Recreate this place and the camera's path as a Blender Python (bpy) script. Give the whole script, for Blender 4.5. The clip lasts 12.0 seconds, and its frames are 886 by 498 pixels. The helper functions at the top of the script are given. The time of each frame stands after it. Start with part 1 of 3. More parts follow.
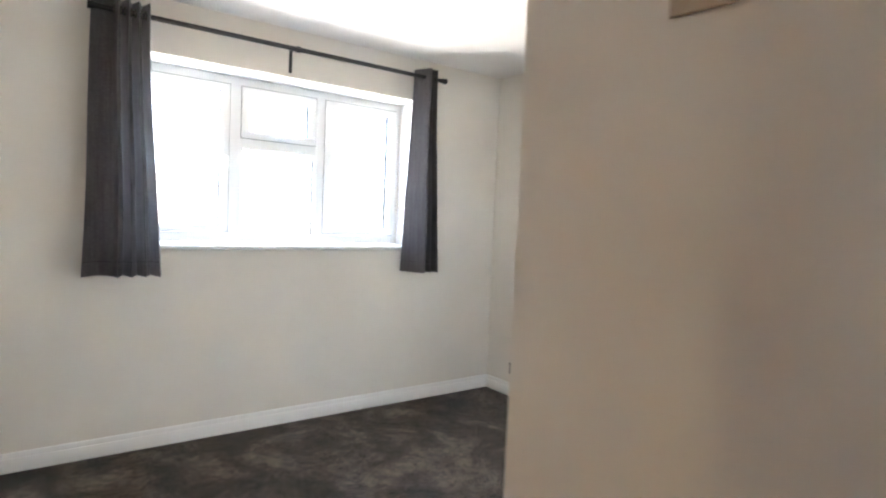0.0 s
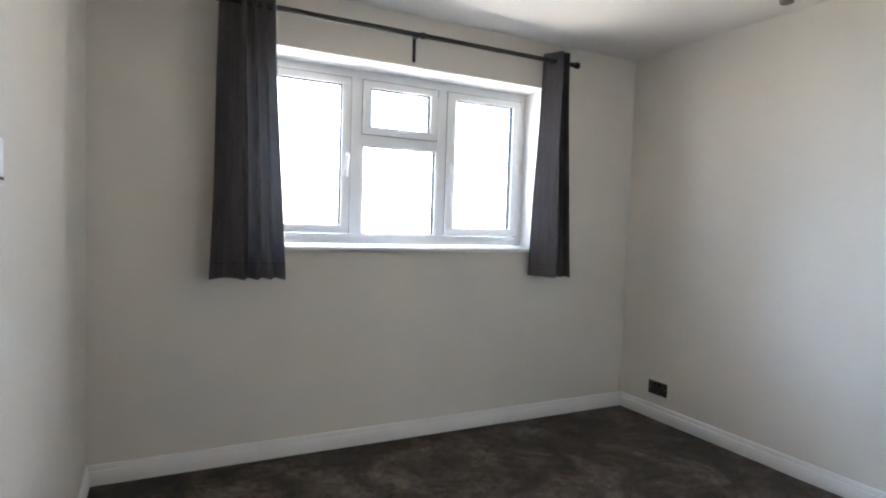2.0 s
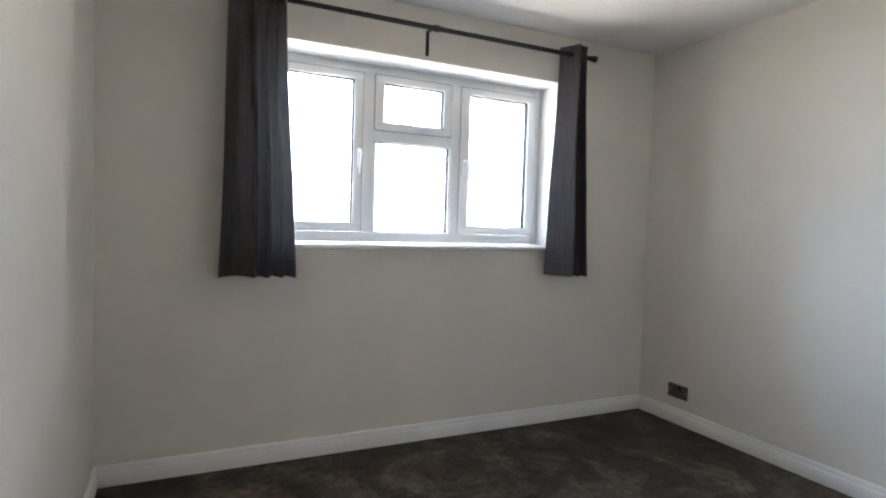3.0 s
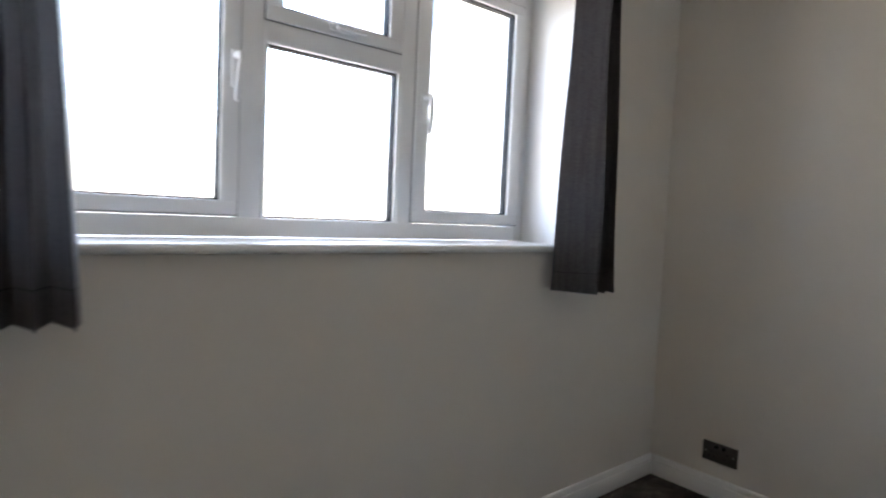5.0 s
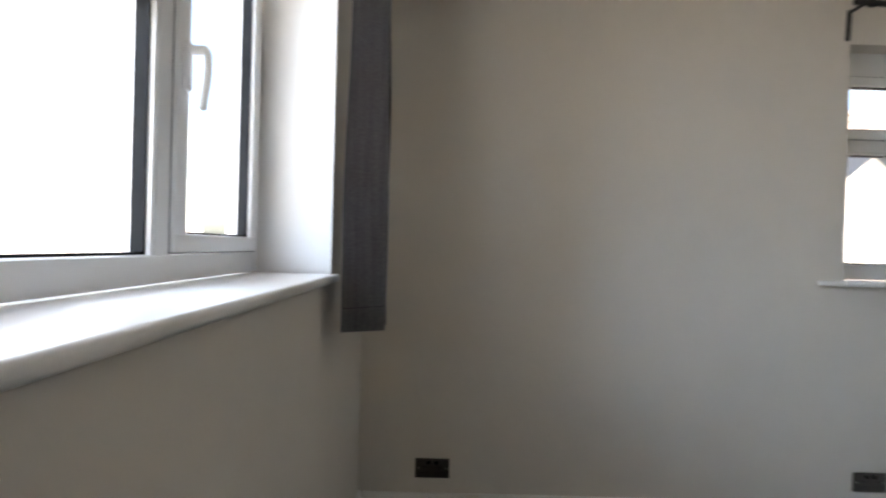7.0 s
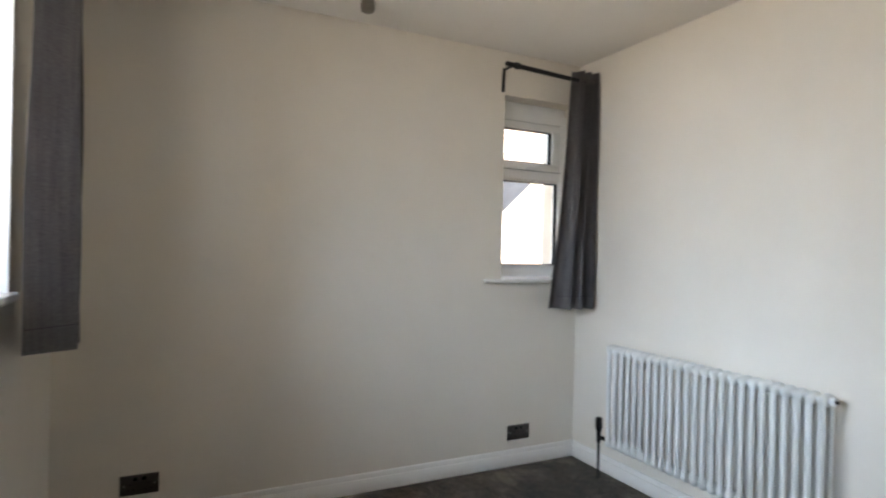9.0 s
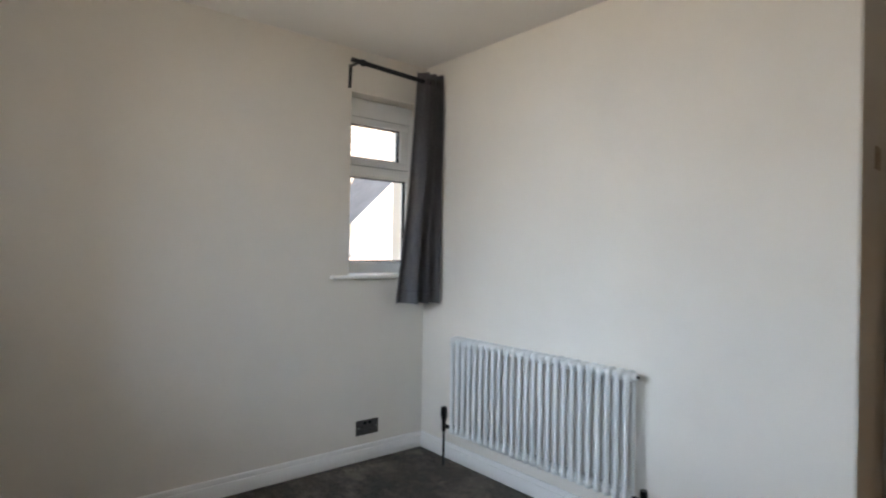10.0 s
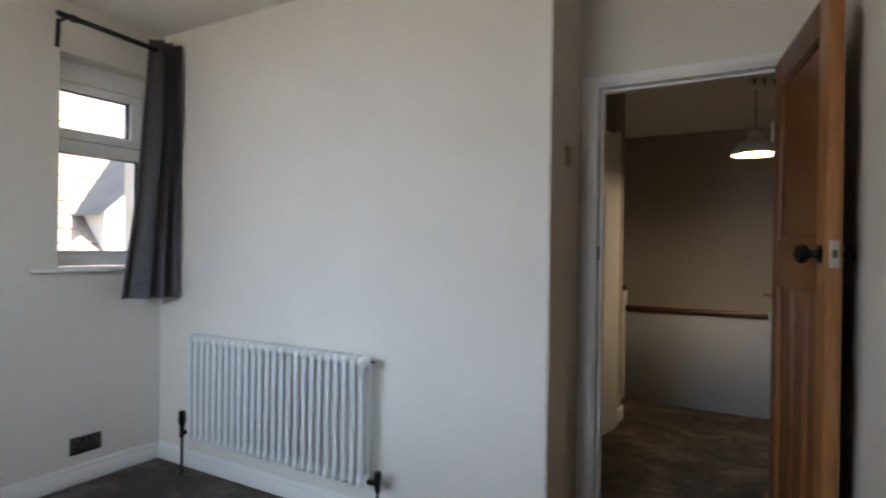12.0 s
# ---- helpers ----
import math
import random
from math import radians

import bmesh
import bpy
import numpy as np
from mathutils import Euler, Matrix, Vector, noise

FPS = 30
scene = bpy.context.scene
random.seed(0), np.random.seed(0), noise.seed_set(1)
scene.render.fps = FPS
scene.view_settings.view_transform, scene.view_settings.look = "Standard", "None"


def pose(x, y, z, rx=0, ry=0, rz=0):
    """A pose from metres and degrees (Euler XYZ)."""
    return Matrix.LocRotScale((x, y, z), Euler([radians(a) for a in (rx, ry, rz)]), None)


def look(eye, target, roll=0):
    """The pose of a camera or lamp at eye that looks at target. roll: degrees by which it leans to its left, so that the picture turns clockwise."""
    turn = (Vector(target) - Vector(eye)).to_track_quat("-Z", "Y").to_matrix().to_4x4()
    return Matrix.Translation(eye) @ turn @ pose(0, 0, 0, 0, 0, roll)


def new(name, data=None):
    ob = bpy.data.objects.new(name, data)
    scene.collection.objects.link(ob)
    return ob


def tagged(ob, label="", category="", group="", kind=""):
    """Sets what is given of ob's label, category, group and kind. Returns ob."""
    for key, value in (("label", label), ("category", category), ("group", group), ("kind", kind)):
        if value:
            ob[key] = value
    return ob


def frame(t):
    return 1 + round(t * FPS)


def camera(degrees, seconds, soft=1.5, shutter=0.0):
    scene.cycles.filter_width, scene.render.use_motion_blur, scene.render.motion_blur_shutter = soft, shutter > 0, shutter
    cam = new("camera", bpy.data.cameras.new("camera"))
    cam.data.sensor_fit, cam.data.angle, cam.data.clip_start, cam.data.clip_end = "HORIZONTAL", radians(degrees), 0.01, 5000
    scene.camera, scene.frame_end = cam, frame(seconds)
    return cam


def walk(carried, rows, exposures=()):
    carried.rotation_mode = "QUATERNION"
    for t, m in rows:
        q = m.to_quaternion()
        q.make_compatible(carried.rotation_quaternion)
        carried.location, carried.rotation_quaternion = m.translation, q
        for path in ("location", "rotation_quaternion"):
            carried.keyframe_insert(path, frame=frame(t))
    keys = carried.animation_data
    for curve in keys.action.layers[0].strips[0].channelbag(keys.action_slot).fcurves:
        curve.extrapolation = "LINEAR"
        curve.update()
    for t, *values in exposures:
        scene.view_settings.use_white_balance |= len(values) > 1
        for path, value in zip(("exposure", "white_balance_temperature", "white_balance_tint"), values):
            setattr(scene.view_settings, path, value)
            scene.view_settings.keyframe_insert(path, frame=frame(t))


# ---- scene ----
cam = camera(75.9, 12.0, soft=2.0, shutter=0.4)
PATH = [
    (0, (-2.969, -3.409, 1.323), (-1.793, -1.795, 1.218), 2.4),
    (0.5, (-3.021, -3.184, 1.306), (-1.88, -1.545, 1.204), 2.3),
    (1, (-3.026, -3.053, 1.297), (-1.996, -1.342, 1.192), 2.0),
    (1.5, (-2.986, -3.042, 1.26), (-2.051, -1.276, 1.173), 1.7),
    (2, (-2.985, -3.016, 1.269), (-2.086, -1.231, 1.175), 1.8),
    (2.5, (-2.985, -2.993, 1.248), (-2.102, -1.2, 1.163), 1.7),
    (3, (-2.961, -2.941, 1.246), (-2.099, -1.138, 1.156), 1.8),
    (3.2, (-2.944, -2.904, 1.247), (-2.089, -1.098, 1.153), 1.8),
    (4.8, (-2.617, -1.615, 1.217), (-1.476, 0.023, 1.1), 2.4),
    (5, (-2.562, -1.458, 1.212), (-1.303, 0.091, 1.098), 2.6),
    (5.5, (-2.462, -1.084, 1.228), (-0.847, 0.093, 1.146), 3.0),
    (6, (-2.401, -0.769, 1.224), (-0.613, 0.125, 1.168), 2.7),
    (6.5, (-2.445, -0.416, 1.214), (-0.51, 0.088, 1.183), 1.9),
    (6.7, (-2.502, -0.354, 1.211), (-0.522, -0.072, 1.192), 1.7),
    (8.3, (-2.766, -0.368, 1.268), (-0.861, -0.978, 1.267), 1.5),
    (8.5, (-2.785, -0.38, 1.265), (-0.903, -1.057, 1.267), 1.4),
    (9, (-2.826, -0.403, 1.281), (-1.034, -1.29, 1.277), 1.3),
    (9.5, (-2.879, -0.469, 1.275), (-1.204, -1.562, 1.276), 1.0),
    (10, (-2.906, -0.485, 1.263), (-1.367, -1.763, 1.267), 1.0),
    (10.5, (-2.94, -0.531, 1.267), (-1.53, -1.949, 1.265), 0.9),
    (11, (-2.983, -0.58, 1.266), (-1.684, -2.101, 1.262), 0.9),
    (11.5, (-3.016, -0.604, 1.257), (-1.848, -2.227, 1.254), 0.8),
    (12, (-3.058, -0.694, 1.232), (-2.062, -2.428, 1.229), 0.8),
]
EXPO = [(0, 4.0, 6400, 11), (0.25, 3.85, 6400, 11), (0.5, 3.6, 6300, 11), (1.0, 3.3, 6250, 11), (1.5, 3.1, 6250, 11), (2.5, 2.95, 6300, 11), (3.2, 2.82, 6350, 11), (4.8, 2.28, 6500, 13), (5.5, 2.1, 6500, 13), (6.7, 2.06, 6800, 12), (8.3, 2.5, 7300, 12), (9.5, 2.3, 7200, 12), (10.5, 2.1, 6950, 12), (12, 1.98, 6750, 12)]
walk(cam, [(t, look(eye, target, roll)) for t, eye, target, roll in PATH], EXPO)


# ---- world, sun, large lights ----
SUN_AZ, SUN_EL = 235.0, 46.0   # compass-like, from +y clockwise
world = bpy.data.worlds.new("sky")
scene.world = world
world.use_nodes = True
wn = world.node_tree
wn.nodes.clear()
sky = wn.nodes.new("ShaderNodeTexSky")
sky.sky_type = "NISHITA"
sky.sun_disc = False
sky.sun_elevation = radians(SUN_EL)
sky.sun_rotation = radians(SUN_AZ)
sky.air_density, sky.dust_density = 1.0, 3.0
bgn = wn.nodes.new("ShaderNodeBackground")
bgn.inputs["Strength"].default_value = 0.15
won = wn.nodes.new("ShaderNodeOutputWorld")
wn.links.new(sky.outputs[0], bgn.inputs[0])
wn.links.new(bgn.outputs[0], won.inputs[0])
sun_data = bpy.data.lights.new("sun", "SUN")
sun_data.energy, sun_data.angle, sun_data.color = 4.0, radians(0.5), (1.0, 0.95, 0.87)
sun = new("sun", sun_data)
sd = Vector((math.sin(radians(SUN_AZ)) * math.cos(radians(SUN_EL)), math.cos(radians(SUN_AZ)) * math.cos(radians(SUN_EL)), math.sin(radians(SUN_EL))))
sun.matrix_world = look(sd * 30, (0, 0, 0))


def window_fill_lamp(name, m, w, h, power, color):
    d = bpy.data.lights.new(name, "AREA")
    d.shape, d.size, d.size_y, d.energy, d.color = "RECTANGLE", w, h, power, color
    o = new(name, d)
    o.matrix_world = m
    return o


# area lamps added outside the wide window: warm for sunlit ground, blue for sky
window_fill_lamp("bounce_fill_lamp", look((-1.40, 0.90, 1.40), (-1.30, -1.0, 1.66)), 4.0, 1.65, 16.0, (1.0, 0.94, 0.86))
window_fill_lamp("sky_fill_lamp", look((-1.95, 2.30, 2.28), (-1.30, -0.6, 1.40)), 3.0, 1.2, 34, (0.48, 0.70, 1.0))

# ---- materials ----


def mat(name):
    m = bpy.data.materials.new(name)
    m.use_nodes = True
    nt = m.node_tree
    return m, nt, nt.nodes["Principled BSDF"]


def ramp(nt, fac, stops):
    r = nt.nodes.new("ShaderNodeValToRGB")
    while len(r.color_ramp.elements) < len(stops):
        r.color_ramp.elements.new(0.5)
    for e, (p, c) in zip(r.color_ramp.elements, stops):
        e.position, e.color = p, (*c, 1)
    nt.links.new(fac, r.inputs[0])
    return r.outputs[0]


def noise_tex(nt, scale, detail=4, rough=0.55, stretch=None, distort=0.0):
    tc = nt.nodes.new("ShaderNodeTexCoord")
    mp = nt.nodes.new("ShaderNodeMapping")
    if stretch:
        mp.inputs["Scale"].default_value = stretch
    n = nt.nodes.new("ShaderNodeTexNoise")
    n.inputs["Scale"].default_value, n.inputs["Detail"].default_value, n.inputs["Roughness"].default_value = scale, detail, rough
    n.inputs["Distortion"].default_value = distort
    nt.links.new(tc.outputs["Object"], mp.inputs[0])
    nt.links.new(mp.outputs[0], n.inputs["Vector"])
    return n.outputs["Fac"]


def mixed(nt, a, b, fac, blend="MIX"):
    x = nt.nodes.new("ShaderNodeMix")
    x.data_type, x.blend_type = "RGBA", blend
    for s, v in ((x.inputs[6], a), (x.inputs[7], b)):
        if isinstance(v, tuple):
            s.default_value = (*v, 1)
        else:
            nt.links.new(v, s)
    if isinstance(fac, float):
        x.inputs[0].default_value = fac
    else:
        nt.links.new(fac, x.inputs[0])
    return x.outputs[2]


def bump(nt, bsdf, height, strength, dist):
    b = nt.nodes.new("ShaderNodeBump")
    b.inputs["Strength"].default_value, b.inputs["Distance"].default_value = strength, dist
    nt.links.new(height, b.inputs["Height"])
    nt.links.new(b.outputs[0], bsdf.inputs["Normal"])


def painted(name, color, rough=0.6, var=0.06, bscale=180, bstr=0.12, spec=0.3):
    """Paint with faint blotches and a fine roller or brush texture."""
    m, nt, b = mat(name)
    dark = tuple(c * (1 - var) for c in color)
    light = tuple(min(1, c * (1 + var * 0.5)) for c in color)
    col = ramp(nt, noise_tex(nt, 1.6, 5, 0.6), [(0.3, dark), (0.7, light)])
    nt.links.new(col, b.inputs["Base Color"])
    b.inputs["Roughness"].default_value = rough
    b.inputs["Specular IOR Level"].default_value = spec
    bump(nt, b, noise_tex(nt, bscale, 3), bstr, 0.002)
    return m


M_WALL = painted("wall_paint", (0.76, 0.715, 0.645), 0.75, 0.05, 160, 0.15, 0.2)
M_CEIL = painted("ceiling_paint", (0.82, 0.79, 0.75), 0.85, 0.03, 120, 0.12, 0.15)
M_WHITE = painted("white_gloss", (0.87, 0.855, 0.83), 0.35, 0.03, 60, 0.05, 0.45)
M_UPVC = painted("white_upvc", (0.88, 0.885, 0.88), 0.28, 0.015, 40, 0.02, 0.5)
M_RAD = painted("radiator_enamel", (0.74, 0.755, 0.74), 0.32, 0.02, 50, 0.03, 0.5)
# landing walls: their dimness is put into a darker paint colour
M_LAND_DIM = painted("landing_paint_dimmed", (0.45, 0.40, 0.335), 0.7, 0.05, 140, 0.15, 0.2)
M_PANEL = painted("landing_panel_paint", (0.42, 0.44, 0.48), 0.5, 0.04, 90, 0.08, 0.3)
M_RENDER = painted("outside_render", (0.78, 0.76, 0.72), 0.9, 0.08, 60, 0.4, 0.1)


def carpet():
    m, nt, b = mat("carpet")
    big = noise_tex(nt, 2.6, 5, 0.65, distort=0.8)
    mid = noise_tex(nt, 13, 7, 0.8, distort=1.6)
    fine = noise_tex(nt, 260, 3, 0.7)
    c1 = ramp(nt, big, [(0.36, (0.019, 0.0155, 0.0135)), (0.5, (0.056, 0.045, 0.036)), (0.62, (0.135, 0.110, 0.088))])
    c2 = ramp(nt, mid, [(0.38, (0.34, 0.34, 0.35)), (0.5, (0.9, 0.88, 0.86)), (0.62, (1.6, 1.52, 1.42))])
    c3 = ramp(nt, fine, [(0.3, (0.6, 0.6, 0.6)), (0.7, (1.25, 1.25, 1.25))])
    col = mixed(nt, mixed(nt, c1, c2, 1.0, "MULTIPLY"), c3, 1.0, "MULTIPLY")
    nt.links.new(col, b.inputs["Base Color"])
    b.inputs["Roughness"].default_value = 0.75
    b.inputs["Specular IOR Level"].default_value = 0.18
    b.inputs["Sheen Weight"].default_value = 0.12
    b.inputs["Sheen Roughness"].default_value = 0.35
    b.inputs["Sheen Tint"].default_value = (1.0, 0.96, 0.9, 1)
    h = nt.nodes.new("ShaderNodeMath")
    h.operation = "ADD"
    nt.links.new(fine, h.inputs[0])
    nt.links.new(mid, h.inputs[1])
    bump(nt, b, h.outputs[0], 0.8, 0.006)
    return m


def fabric():
    m, nt, b = mat("curtain_fabric")
    n1 = noise_tex(nt, 60, 4, 0.7, (1, 1, 0.06))
    n2 = noise_tex(nt, 240, 3, 0.6, (0.2, 0.2, 1))
    big = noise_tex(nt, 3, 3)
    c = ramp(nt, n1, [(0.3, (0.096, 0.087, 0.092)), (0.72, (0.168, 0.153, 0.161))])
    c = mixed(nt, c, ramp(nt, n2, [(0.3, (0.72, 0.72, 0.72)), (0.7, (1.15, 1.15, 1.15))]), 1.0, "MULTIPLY")
    c = mixed(nt, c, ramp(nt, big, [(0.3, (0.9, 0.9, 0.9)), (0.7, (1.08, 1.07, 1.06))]), 1.0, "MULTIPLY")
    nt.links.new(c, b.inputs["Base Color"])
    b.inputs["Roughness"].default_value = 0.4
    b.inputs["Specular IOR Level"].default_value = 0.5
    b.inputs["Sheen Weight"].default_value = 0.35
    h = nt.nodes.new("ShaderNodeMath")
    h.operation = "ADD"
    nt.links.new(n1, h.inputs[0])
    nt.links.new(n2, h.inputs[1])
    bump(nt, b, h.outputs[0], 0.45, 0.002)
    return m


def metal(name, color, rough, metallic=1.0, scale=90):
    m, nt, b = mat(name)
    n = noise_tex(nt, scale, 3, 0.6, (1, 0.05, 1))
    nt.links.new(ramp(nt, n, [(0.3, tuple(c * 0.85 for c in color)), (0.7, color)]), b.inputs["Base Color"])
    b.inputs["Metallic"].default_value, b.inputs["Roughness"].default_value = metallic, rough
    return m


def wood(name, dark, light, rough=0.42):
    m, nt, b = mat(name)
    info = nt.nodes.new("ShaderNodeObjectInfo")
    g = noise_tex(nt, 7, 6, 0.65, (7, 7, 0.55), 1.2)
    f = noise_tex(nt, 90, 3, 0.6, (4, 4, 0.12))
    c = ramp(nt, g, [(0.3, dark), (0.55, tuple((a + d) / 2 for a, d in zip(dark, light))), (0.75, light)])
    c = mixed(nt, c, ramp(nt, f, [(0.3, (0.78, 0.76, 0.74)), (0.7, (1.08, 1.08, 1.08))]), 1.0, "MULTIPLY")
    c = mixed(nt, c, ramp(nt, info.outputs["Random"], [(0.0, (0.8, 0.78, 0.75)), (1.0, (1.18, 1.14, 1.08))]), 1.0, "MULTIPLY")
    nt.links.new(c, b.inputs["Base Color"])
    b.inputs["Roughness"].default_value = rough
    b.inputs["Coat Weight"].default_value = 0.25
    b.inputs["Coat Roughness"].default_value = 0.3
    bump(nt, b, f, 0.15, 0.001)
    return m


def plain(name, color, rough=0.5, metallic=0.0, spec=0.5):
    m, nt, b = mat(name)
    n = noise_tex(nt, 45, 3)
    nt.links.new(ramp(nt, n, [(0.3, tuple(c * 0.88 for c in color)), (0.7, color)]), b.inputs["Base Color"])
    b.inputs["Roughness"].default_value, b.inputs["Metallic"].default_value = rough, metallic
    b.inputs["Specular IOR Level"].default_value = spec
    return m


def glass():
    m, nt, b = mat("window_glass")
    b.inputs["Base Color"].default_value = (1, 1, 1, 1)
    b.inputs["Roughness"].default_value, b.inputs["Transmission Weight"].default_value, b.inputs["IOR"].default_value = 0.0, 1.0, 1.06
    return m


def roof_tile():
    m, nt, b = mat("roof_tile")
    info = nt.nodes.new("ShaderNodeObjectInfo")
    n = noise_tex(nt, 9, 5, 0.7)
    c = ramp(nt, n, [(0.3, (0.21, 0.18, 0.155)), (0.7, (0.33, 0.285, 0.25))])
    c = mixed(nt, c, ramp(nt, info.outputs["Random"], [(0.0, (0.85, 0.85, 0.85)), (1.0, (1.1, 1.08, 1.05))]), 1.0, "MULTIPLY")
    nt.links.new(c, b.inputs["Base Color"])
    b.inputs["Roughness"].default_value = 0.85
    bump(nt, b, n, 0.4, 0.01)
    return m


def lit_bulb(name, strength):
    m, nt, b = mat(name)
    b.inputs["Base Color"].default_value = (0.9, 0.87, 0.8, 1)
    b.inputs["Emission Color"].default_value = (1.0, 0.78, 0.50, 1)
    b.inputs["Emission Strength"].default_value = strength
    return m


M_CARPET, M_FABRIC, M_GLASS, M_TILE, M_BULB = carpet(), fabric(), glass(), roof_tile(), lit_bulb("lamp_diffuser", 16)
M_WARMBULB = lit_bulb("bulb_glow", 3)
M_ROD = plain("black_iron", (0.018, 0.017, 0.018), 0.45, 0.3)
M_NICKEL = metal("brushed_pewter", (0.16, 0.145, 0.135), 0.42)
M_BRONZE = plain("dull_bronze", (0.20, 0.175, 0.15), 0.45, 0.4)
M_STEEL = metal("bright_steel", (0.65, 0.64, 0.62), 0.3)
M_BLACK = plain("black_plastic", (0.012, 0.012, 0.012), 0.2)
M_GASKET = plain("grey_gasket", (0.014, 0.015, 0.017), 0.75, 0.0, 0.2)
M_GAP_SHADE = plain("grey_gap_shade", (0.27, 0.275, 0.28), 0.7)
M_DARKSLOT = plain("dark_slot", (0.01, 0.01, 0.01), 0.7)
# two copies of one pine: face coloured as shaded, latch stile as lit
M_PINE_SHADED = wood("stained_pine_shaded", (0.13, 0.045, 0.014), (0.29, 0.115, 0.034))
M_PINE_LIT = wood("stained_pine_lit", (0.24, 0.095, 0.03), (0.42, 0.19, 0.062))
M_RAIL = wood("dark_handrail_wood", (0.055, 0.018, 0.009), (0.12, 0.04, 0.02), 0.3)
M_IVORY = plain("ivory_plate", (0.46, 0.37, 0.27), 0.5)
M_SHADE = plain("pendant_metal", (0.55, 0.53, 0.50), 0.4, 0.2)
M_GRASS = painted("outside_ground", (0.42, 0.38, 0.30), 0.95, 0.3, 20, 0.6, 0.1)
# bluish grey of shade on the wing roof, reused on the house roof
M_GREYROOF = painted("roof_shade_grey", (0.25, 0.27, 0.30), 0.8, 0.2, 20, 0.4, 0.2)

# ---- mesh helpers ----


def bm_box(bm, x0, x1, y0, y1, z0, z1, bevel=0.0, seg=2):
    r = bmesh.ops.create_cube(bm, size=1)
    vs = r["verts"]
    for v in vs:
        v.co = Vector((x0 + (v.co.x + 0.5) * (x1 - x0), y0 + (v.co.y + 0.5) * (y1 - y0), z0 + (v.co.z + 0.5) * (z1 - z0)))
    if bevel:
        es = list({e for v in vs for e in v.link_edges})
        bmesh.ops.bevel(bm, geom=es, offset=bevel, segments=seg, affect="EDGES", profile=0.5)
    return bm


def box(x0, x1, y0, y1, z0, z1, bevel=0.0, seg=2):
    return bm_box(bmesh.new(), x0, x1, y0, y1, z0, z1, bevel, seg)


def bm_tube(bm, a, b, r, n=16, r2=None):
    a, b = Vector(a), Vector(b)
    m = Matrix.Translation((a + b) / 2) @ (b - a).to_track_quat("Z", "Y").to_matrix().to_4x4()
    bmesh.ops.create_cone(bm, cap_ends=True, segments=n, radius1=r, radius2=r if r2 is None else r2, depth=(b - a).length, matrix=m)
    return bm


def tube(a, b, r, n=16, r2=None):
    return bm_tube(bmesh.new(), a, b, r, n, r2)


def bm_ball(bm, c, r, squash=(1, 1, 1), n=16):
    bmesh.ops.create_uvsphere(bm, u_segments=n, v_segments=n // 2 + 2, radius=r, matrix=Matrix.Translation(c) @ Matrix.Diagonal((*squash, 1)))
    return bm


def bm_lathe(bm, profile, origin=(0, 0, 0), n=32):
    """profile: (radius, height) pairs turned round the z axis."""
    rings = []
    for r, z in profile:
        rings.append([bm.verts.new((origin[0] + r * math.cos(2 * math.pi * k / n), origin[1] + r * math.sin(2 * math.pi * k / n), origin[2] + z)) for k in range(n)])
    for a, b in zip(rings, rings[1:]):
        for k in range(n):
            bm.faces.new((a[k], a[(k + 1) % n], b[(k + 1) % n], b[k]))
    return bm


def link(name, bm, material, smooth=True):
    me = bpy.data.meshes.new(name)
    bmesh.ops.recalc_face_normals(bm, faces=bm.faces)
    bm.to_mesh(me)
    bm.free()
    me.materials.append(material)
    if smooth:
        me.polygons.foreach_set("use_smooth", [True] * len(me.polygons))
        me.set_sharp_from_angle(angle=radians(35))
    return new(name, me)


def part(name, bm, material, parent, label=""):
    o = link(name, bm, material)
    o.parent = parent
    return tagged(o, label) if label else o


def struct(name, bm, material, label, category):
    return tagged(link(name, bm, material), label, category, kind="structure")


def thing(name, label, category, group="", at=(0, 0, 0)):
    o = new(name)
    o.empty_display_size = 0.05
    o.location = at
    return tagged(o, label, category, group)


# ---- plan ----
XD, YC, YDOOR, XR, H = -3.275, -2.74, -3.275, -2.343, 2.435   # wall D, wall C, door wall, return arris, ceiling
XI = -2.297                            # return face where it meets the door wall: it splays
TH = 0.345
WA = (-2.56, -0.752, 1.112, 2.15)   # wide window opening in wall A: x0 x1 z0 z1
WB = (-2.722, -2.185, 1.10, 2.185)     # small window opening in wall B: y0 y1 z0 z1
DO = (-3.083, -2.380, 1.967)           # doorway: x0 x1 height
TD = 0.13                              # door wall thickness
YPAN, YEND, XL0 = -5.60, -6.75, -4.3    # landing: stair guard, far wall, side

# floors and ceilings
bm = box(XD - 0.1, 0.1, YDOOR - TD, 0.1, -0.25, 0)
struct("floor", bm, M_CARPET, "dark grey mottled carpet with crushed pile", "carpet floor")
bm = box(XL0, -0.6, YPAN, YDOOR - TD, -0.25, -0.002)
struct("landing_floor", bm, M_CARPET, "dark grey carpet on the landing", "carpet floor")
bm = box(XD - 0.1, 0.1, YDOOR - TD, 0.1, H, H + 0.2)
struct("ceiling", bm, M_CEIL, "white painted plaster ceiling of the bedroom", "ceiling")
bm = box(XL0, -0.6, YEND - 0.1, YDOOR - TD, 2.40, H + 0.2)
struct("landing_ceiling", bm, M_CEIL, "white painted landing ceiling in shade", "ceiling")

# wall A, with the wide window
bm = bmesh.new()
bm_box(bm, XD - 0.3, WA[0], 0, TH, -0.25, H)
bm_box(bm, WA[1], 0, 0, TH, -0.25, H)
bm_box(bm, WA[0], WA[1], 0, TH, -0.25, WA[2])
bm_box(bm, WA[0], WA[1], 0, TH, WA[3], H)
